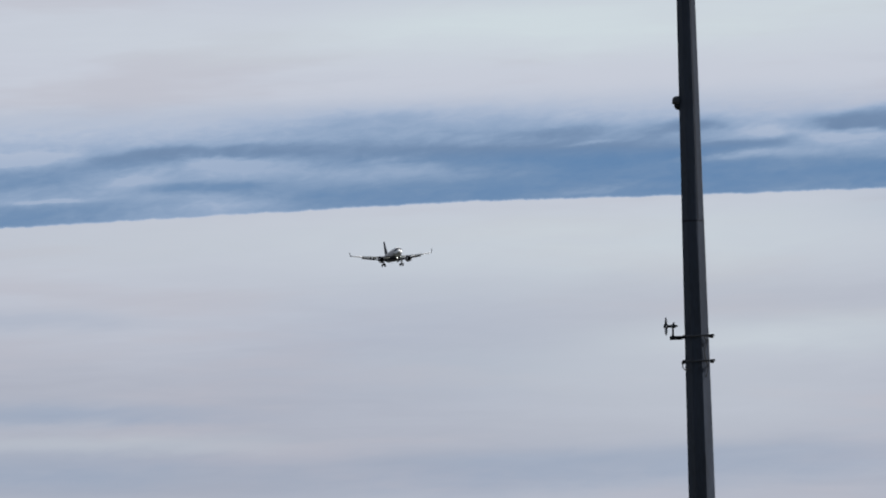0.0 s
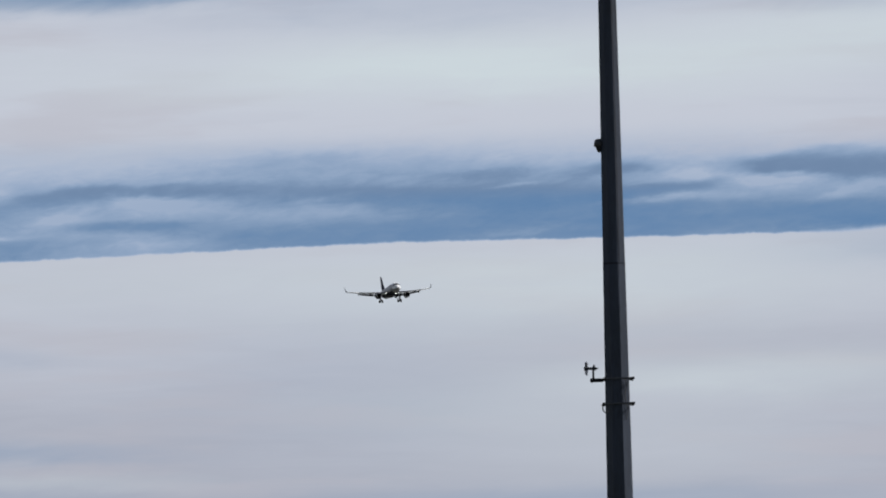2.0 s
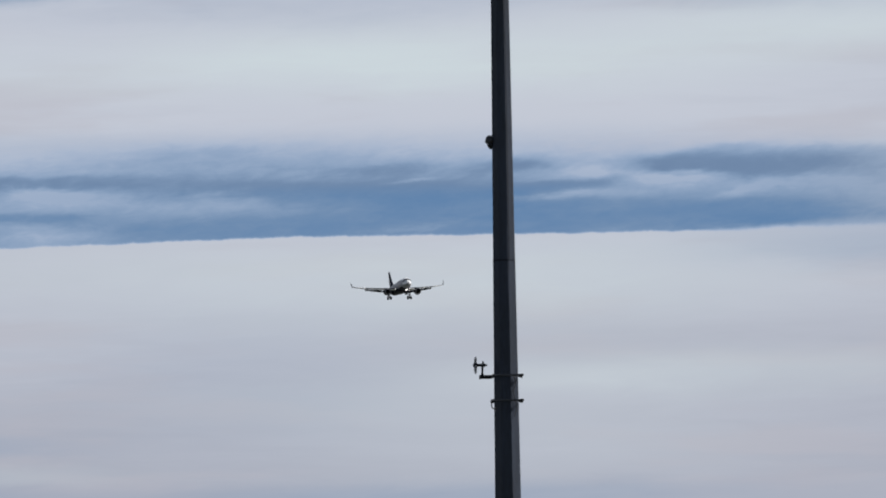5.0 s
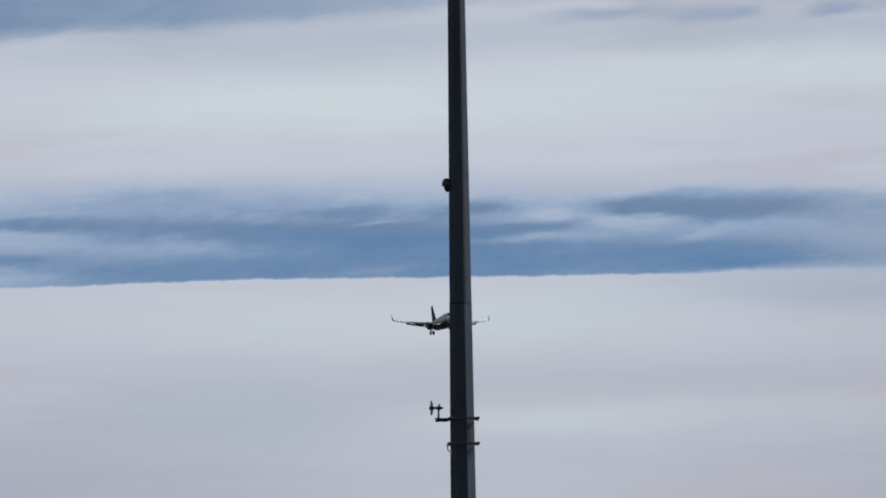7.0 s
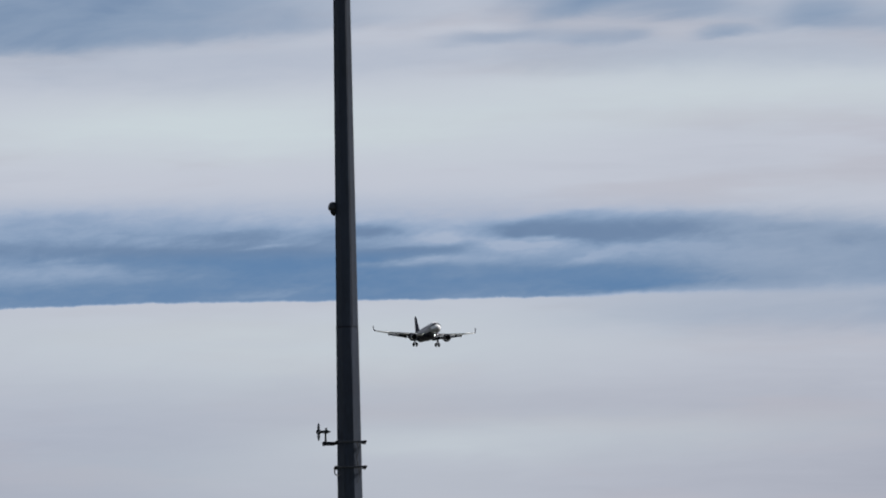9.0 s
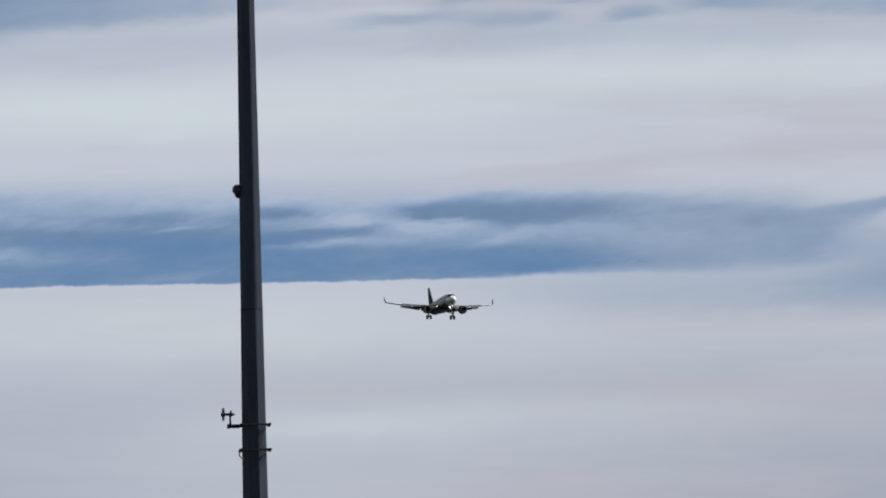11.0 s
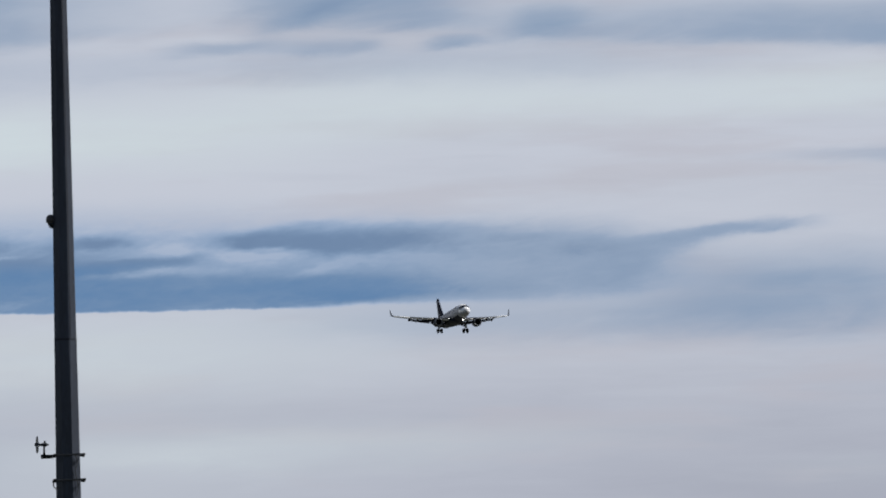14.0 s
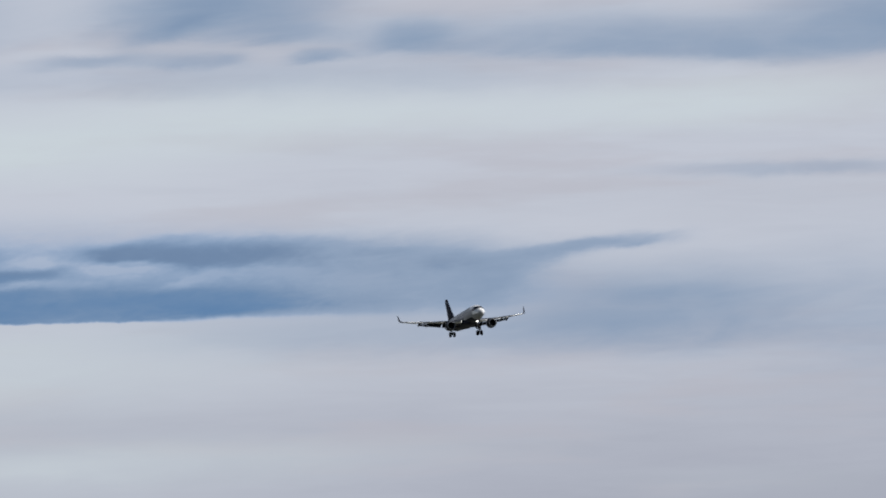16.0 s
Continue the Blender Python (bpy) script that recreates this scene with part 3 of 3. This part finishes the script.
def make_wing(side, root):
    name = "left" if side > 0 else "right"
    loops = []
    for y in (1.2, 1.9, 3.2, 5.0, 6.4, 8.5, 10.5, 12.7):
        x, chord, z = wing_lead(y)
        loops.append(foil((x, side * y, z), chord, 1.15 if y < 6.5 else 0.95))
    wing = part("wing", rings(loops), M_WING, root, name + " wing, swept, grey painted")
    # outer wing split off in white: sunlight on it is put into the colour
    loops = []
    for y in (12.705, 14.5, 16.2, 16.9):
        x, chord, z = wing_lead(y)
        loops.append(foil((x, side * y, z), chord, 0.95))
    part("outer_panel", rings(loops), M_WHITE, wing, "outer wing panel, sunlit look put into its white colour")
    # winglet: bends up out of the tip
    x, chord, z = wing_lead(16.9)
    loops = []
    for out, rise, back_by, c, lean in ((0.0, 0.0, 0.0, 1.55, 0), (0.24, 0.07, 0.18, 1.45, 25), (0.42, 0.28, 0.38, 1.32, 55), (0.50, 0.60, 0.62, 1.18, 72), (0.60, 1.20, 1.05, 0.95, 80), (0.69, 1.88, 1.50, 0.66, 82), (0.71, 2.0, 1.66, 0.42, 78)):
        up = Vector((0, -side * math.sin(radians(lean)), math.cos(radians(lean))))
        loops.append(foil((x - back_by, side * (16.9 + out), z + rise), c * 1.1, 1.5, up))
    part("winglet", rings(loops), M_FIN, wing, "dark upturned wing tip")
    # slats drooped ahead of the leading edge
    for y0, y1 in ((2.6, 4.9), (6.6, 9.3), (9.4, 11.8), (11.9, 14.2), (14.3, 16.4)):
        loops = []
        for y in (y0, y1):
            x, chord, z = wing_lead(y)
            loops.append([p + Vector((0.30, 0, -0.16)) for p in foil((x, side * y, z), chord * 0.14, 2.2, tilt=22)])
        part("slat", rings(loops), M_SLAT, wing, "white lowered slat")
    # flaps run out and down
    for y0, y1 in ((2.1, 6.2), (6.5, 12.6)):
        loops = []
        for y in (y0, (y0 + y1) / 2, y1):
            x, chord, z = wing_lead(y)
            c = min(chord * 0.27, 1.45)
            loops.append(foil((x - chord + 0.28 * c, side * y, z - 0.16), c, 1.3, tilt=34))
        part("flap", rings(loops), M_FLAP, wing, "dark lowered flap")
    # aileron in the same painted-in sunlit white
    loops = []
    for y in (12.8, 16.2):
        x, chord, z = wing_lead(y)
        loops.append(foil((x - chord * 0.76, side * y, z - 0.01), chord * 0.27, 0.9, tilt=6))
    part("aileron", rings(loops), M_WHITE, wing)
    for y in (4.1, 7.9, 10.2, 12.3):
        x, chord, z = wing_lead(y)
        pod = rings([oval(px, w, h, pz, 12) for px, w, h, pz in ((x - chord * 0.45, 0.03, 0.04, z - 0.12), (x - chord * 0.6, 0.15, 0.18, z - 0.24), (x - chord * 0.9, 0.16, 0.24, z - 0.36), (x - chord - 0.5, 0.12, 0.18, z - 0.60), (x - chord - 1.1, 0.03, 0.04, z - 0.78))])
        bmesh.ops.translate(pod, vec=(0, side * y, 0), verts=pod.verts)
        part("flap_fairing", pod, M_FLAP, wing)
    # the landing lamp at the wing's root
    lamp = lathe([(0.0, 0.08), (0.05, 0.07), (0.08, 0.03)], "x", (5.02, side * 2.5, -1.22), 16)
    part("landing_light", lamp, M_LAMP, wing, "lit white landing light")
    return wing


def make_engine(side, root):
    ex, ey, ez = 6.3, side * 5.75, -2.25
    cowl_shape = [(0.0, 0.98), (-0.12, 1.10), (-0.5, 1.20), (-1.3, 1.25), (-2.4, 1.18), (-3.4, 0.98), (-3.42, 0.92), (-2.4, 0.95), (-1.0, 0.90), (-0.3, 0.88), (-0.06, 0.93)]
    bm = bmesh.new()
    loops = [[bm.verts.new(Vector((ex + a, ey + r * math.cos(2 * math.pi * k / 32), ez + r * math.sin(2 * math.pi * k / 32)))) for k in range(32)] for a, r in cowl_shape]
    for a, b in zip(loops, loops[1:] + loops[:1]):
        for k in range(32):
            bm.faces.new((a[k], a[(k + 1) % 32], b[(k + 1) % 32], b[k]))
    engine = part("engine", bm, M_COWL, root, "dark jet engine slung under the wing")
    ring = bmesh.new()
    loops = [[Vector((ex + a, ey + r * math.cos(2 * math.pi * k / 32), ez + r * math.sin(2 * math.pi * k / 32))) for k in range(32)] for a, r in ((-0.14, 1.125), (0.0, 1.06), (0.05, 1.0), (0.02, 0.95), (-0.12, 0.905))]
    rings(loops, closed_ends=False, bm=ring)
    part("intake_lip", ring, M_LIP, engine, "dull metal intake lip")
    part("fan_disc", lathe([(-0.95, 0.89), (-0.99, 0.89)], "x", (ex, ey, ez), 32), M_FAN, engine, "dark fan face")
    part("spinner", lathe([(-0.94, 0.28), (-0.75, 0.22), (-0.55, 0.11), (-0.45, 0.02)], "x", (ex, ey, ez), 16), M_FAN, engine)
    for k in range(18):
        a = 2 * math.pi * k / 18
        blade = rings([[Vector((-0.9 - 0.06 * s, -w, r)), Vector((-0.86, 0, r)), Vector((-0.84 + 0.06 * s, w, r))] for r, w, s in ((0.26, 0.04, 1.0), (0.88, 0.12, 0.3))])
        bmesh.ops.transform(blade, matrix=Matrix.Translation((ex, ey, ez)) @ Matrix.Rotation(a, 4, "X"), verts=blade.verts)
        part("fan_blade", blade, M_FAN, engine)
    part("exhaust_cone", lathe([(-3.0, 0.72), (-3.8, 0.60), (-4.5, 0.44), (-4.6, 0.38), (-5.2, 0.06)], "x", (ex, ey, ez), 24), M_FAN, engine)
    x, chord, z = wing_lead(5.75)
    pylon = rings([[Vector((px, ey - w, pz0)), Vector((px, ey + w, pz0)), Vector((px, ey + w, pz1)), Vector((px, ey - w, pz1))]
                   for px, w, pz0, pz1 in ((ex - 0.9, 0.05, ez + 1.1, ez + 1.25), (ex - 2.0, 0.20, ez + 1.0, z - 0.02), (ex - 3.6, 0.22, ez + 0.8, z), (ex - 6.0, 0.06, z - 0.35, z - 0.1))])
    part("pylon", pylon, M_WING, engine)


def make_wheel(x, y, z, r, width, parent):
    tyre = part("wheel", lathe([(-width / 2, r * 0.62), (-width / 2, r * 0.86), (-width * 0.38, r * 0.97), (0, r), (width * 0.38, r * 0.97), (width / 2, r * 0.86), (width / 2, r * 0.62)], "y", (x, y, z), 24), M_TYRE, parent)
    part("rim", lathe([(-width / 2 - 0.01, r * 0.30), (-width * 0.3, r * 0.60), (width * 0.3, r * 0.60), (width / 2 + 0.01, r * 0.30)], "y", (x, y, z), 16), M_HUB, tyre)


def make_gear(x, y, foot, r, width, gap_y, top, root, label):
    leg = part("landing_gear", tube([(x, y, top), (x, y, (top + foot) / 2), (x, y, foot + r)], [0.17, 0.16, 0.11], 12), M_STRUT, root, label)
    part("axle", tube([(x, y - gap_y, foot + r), (x, y + gap_y, foot + r)], 0.075, 10), M_STRUT, leg)
    part("side_brace", tube([(x, y, foot + r + 0.9), (x, y * 0.45, top)], 0.07, 8), M_STRUT, leg)
    part("drag_link", tube([(x + 0.05, y, foot + r + 0.25), (x + 0.35, y, foot + r + 0.65), (x + 0.05, y, foot + r + 1.05)], 0.05, 8), M_STRUT, leg)
    for s in (-1, 1):
        make_wheel(x, y + s * gap_y, foot + r, r, width, leg)
    return leg


def airliner():
    root = new("airliner")
    tagged(root, "twin-engined airliner on approach, wheels and flaps down", "airplane")
    body_bm = rings([oval(NOSE_X - s, w, h, z) for s, w, h, z in HULL])
    part("fuselage", body_bm, M_BODY, root, "silver-grey fuselage")
    # sunlit top of the nose painted white; the shaded chin stays hull grey
    part("nose_cone", hull_strip(0.0, 3.3, -22, 202, 0.012, 10, 32), M_WHITE, root, "upper nose, its sunlit white put into the colour")
    # a strip along the underside, darker than the flanks
    part("belly", hull_strip(4.6, 31.0, 214, 326, 0.012, 24, 16), M_BELLY, root, "dark grey belly")
    # the sun on the cockpit roof is painted in white too
    part("cockpit_roof", hull_strip(3.35, 6.2, 26, 154, 0.010, 6, 14), M_WHITE, root, "cockpit roof, its sunlit white put into the colour")
    part("crown", hull_strip(6.3, 31.5, 42, 138, 0.010, 26, 14), M_CROWN, root, "dark slate crown along the cabin roof")
    for a0, a1, s0, s1 in ((58, 89, 1.20, 2.70), (91, 122, 1.20, 2.70), (28, 56, 1.40, 3.05), (124, 152, 1.40, 3.05), (12, 26, 2.1, 3.6), (154, 168, 2.1, 3.6)):
        part("cockpit_window", hull_strip(s0, s1, a0, a1, 0.030, 4, 5), M_GLASS, root, "dark cockpit window")
    for side in (-1, 1):
        base = 12 if side > 0 else 168
        for k in range(28):
            s = 6.6 + 0.80 * k
            part("cabin_window", hull_strip(s, s + 0.26, base - 5, base + 5, 0.016, 1, 2), M_GLASS, root)
        for s in (4.6, 30.0):
            part("cabin_door", hull_strip(s, s + 0.82, base - 26, base + 26, 0.014, 2, 6), M_BODY, root)
    fairing = rings([oval(px, w, h, pz, 24) for px, w, h, pz in ((7.8, 0.2, 0.1, -1.8), (6.4, 1.5, 0.55, -1.72), (4.0, 2.15, 0.95, -1.55), (-1.5, 2.2, 1.02, -1.52), (-4.5, 1.6, 0.7, -1.55), (-7.0, 0.2, 0.1, -1.7))])
    part("wing_root_fairing", fairing, M_BELLY, root, "dark fairing under the wing roots")
    for side in (1, -1):
        make_wing(side, root)
        make_engine(side, root)
        loops = []
        for y, x, chord, z in ((0.3, -13.4, 4.1, 0.95), (1.2, -13.9, 3.7, 1.05), (4.0, -15.6, 2.4, 1.36), (6.0, -16.85, 1.5, 1.58), (6.22, -17.1, 1.1, 1.60)):
            loops.append(foil((x, side * y, z), chord, 0.85))
        tail = part("tailplane", rings(loops), M_WING, root)
        loops = [foil((x, side * y, z), c, 0.8, tilt=-4) for y, x, c, z in ((1.2, -16.6, 1.1, 1.06), (6.0, -17.85, 0.62, 1.58))]
        part("elevator", rings(loops), M_WING, tail)
        make_gear(-1.15, side * 3.8, -4.55, 0.70, 0.54, 0.54, -1.5, root, "main landing gear leg, lowered")
        door = block((1.5, 0.06, 1.5), (-1.15, side * 4.08, -2.3), 0.02)
        part("gear_door", door, M_BELLY, root, smooth=False)
    loops = []
    for z, x, chord in ((1.4, -10.2, 7.4), (2.3, -11.7, 6.1), (4.5, -13.9, 4.5), (7.6, -16.7, 2.75), (7.95, -17.15, 2.1)):
        loops.append(foil((x, 0, z), chord, 0.95, (0, 1, 0)))
    fin = part("fin", rings(loops), M_FIN, root, "tall dark navy tail fin")
    loops = [foil((x, 0, z), c, 0.9, (0, 1, 0)) for z, x, c in ((2.2, -16.0, 1.95), (7.5, -18.4, 1.15))]
    part("rudder", rings(loops), M_FIN, fin)
    nose_leg = make_gear(11.5, 0.0, -4.3, 0.44, 0.28, 0.30, -1.6, root, "nose landing gear leg, lowered")
    part("taxi_light", lathe([(0.0, 0.19), (0.08, 0.16), (0.14, 0.06)], "x", (11.66, 0.0, -2.35), 16), M_LAMP, nose_leg, "lit white lamp on the nose leg")
    for s in (-1, 1):
        part("nose_gear_door", block((1.9, 0.04, 0.7), (12.2, s * 0.42, -2.25), 0.015), M_BELLY, root, smooth=False)
    part("tail_cone_outlet", lathe([(-19.5, 0.17), (-19.75, 0.13)], "x", (0, 0, 1.14), 16), M_FAN, root)
    return root


ground()
mast()
floodlight_sensor()
clamp_band(7.674, 0.20, 0.235, -1.0)
clamp_band(7.326, 0.215, 0.235, -1.0)
PROPELLER = wind_sensor()
PLANE = airliner()
WZ = half_width(7.3)
cable([(POLE_X - 0.20, POLE_Y - WZ - 0.03, 7.31), (POLE_X - 0.215, POLE_Y - WZ - 0.03, 7.25), (POLE_X - 0.18, POLE_Y - WZ - 0.03, 7.205), (POLE_X - 0.135, POLE_Y - WZ - 0.012, 7.225)], 0.008, "short loop of black cable under the clamp")
# added strand that stands in for the clamp's shadow lines on the flank
cable([(POLE_X + 0.10, POLE_Y - 0.165, 7.66), (POLE_X + 0.128, POLE_Y - 0.145, 7.56), (POLE_X + 0.095, POLE_Y - 0.168, 7.45), (POLE_X + 0.115, POLE_Y - 0.155, 7.33), (POLE_X + 0.135, POLE_Y - 0.142, 7.22), (POLE_X + 0.105, POLE_Y - 0.165, 7.10)], 0.006, "thin black strand on the mast's flank, standing in for shadow lines")

# seconds, x, y, z, bank, pitch, heading
FLIGHT = [
    (0.00, -14.55, 3021.52, 222.91, 1.70, 2.40, 10.40),
    (1.00, 0.46, 2953.62, 219.50, 2.10, 2.50, 10.28),
    (2.00, 15.02, 2885.79, 214.21, 2.32, 2.60, 10.17),
    (3.00, 29.13, 2817.93, 208.33, 2.38, 2.70, 10.05),
    (4.00, 42.79, 2749.98, 202.68, 2.07, 2.80, 10.23),
    (5.25, 59.47, 2664.84, 197.03, 1.26, 2.93, 10.29),
    (6.50, 75.92, 2579.52, 192.25, 0.57, 3.05, 10.35),
    (7.25, 85.77, 2528.22, 189.86, 0.10, 3.12, 10.21),
    (8.00, 95.65, 2476.85, 187.63, -0.50, 3.20, 10.08),
    (9.00, 108.96, 2408.31, 184.20, -1.30, 3.26, 9.90),
    (10.25, 125.87, 2322.49, 179.55, -1.30, 3.34, 9.61),
    (11.50, 143.15, 2236.48, 174.47, -1.20, 3.42, 9.33),
    (12.25, 153.76, 2184.73, 171.72, -1.05, 3.47, 9.16),
    (13.00, 164.35, 2132.90, 168.68, -0.80, 3.51, 8.99),
    (13.75, 174.97, 2080.97, 165.50, -0.30, 3.56, 8.81),
    (14.50, 185.60, 2028.96, 162.23, 0.90, 3.61, 8.64),
    (15.00, 192.65, 1994.23, 159.96, 2.30, 3.64, 8.53),
    (15.50, 199.80, 1959.42, 157.92, 3.30, 3.67, 8.41),
    (16.00, 206.86, 1924.55, 156.06, 3.80, 3.70, 8.30),
]


def motions():
    walk(PLANE, [(t, pose(x, y, z, bank, -pitch, heading - 90)) for t, x, y, z, bank, pitch, heading in FLIGHT])
    walk(PROPELLER, [(k / 10, pose(-0.110, 0, 0.165, 74.0 * k, 0, 0)) for k in range(161)])


motions()
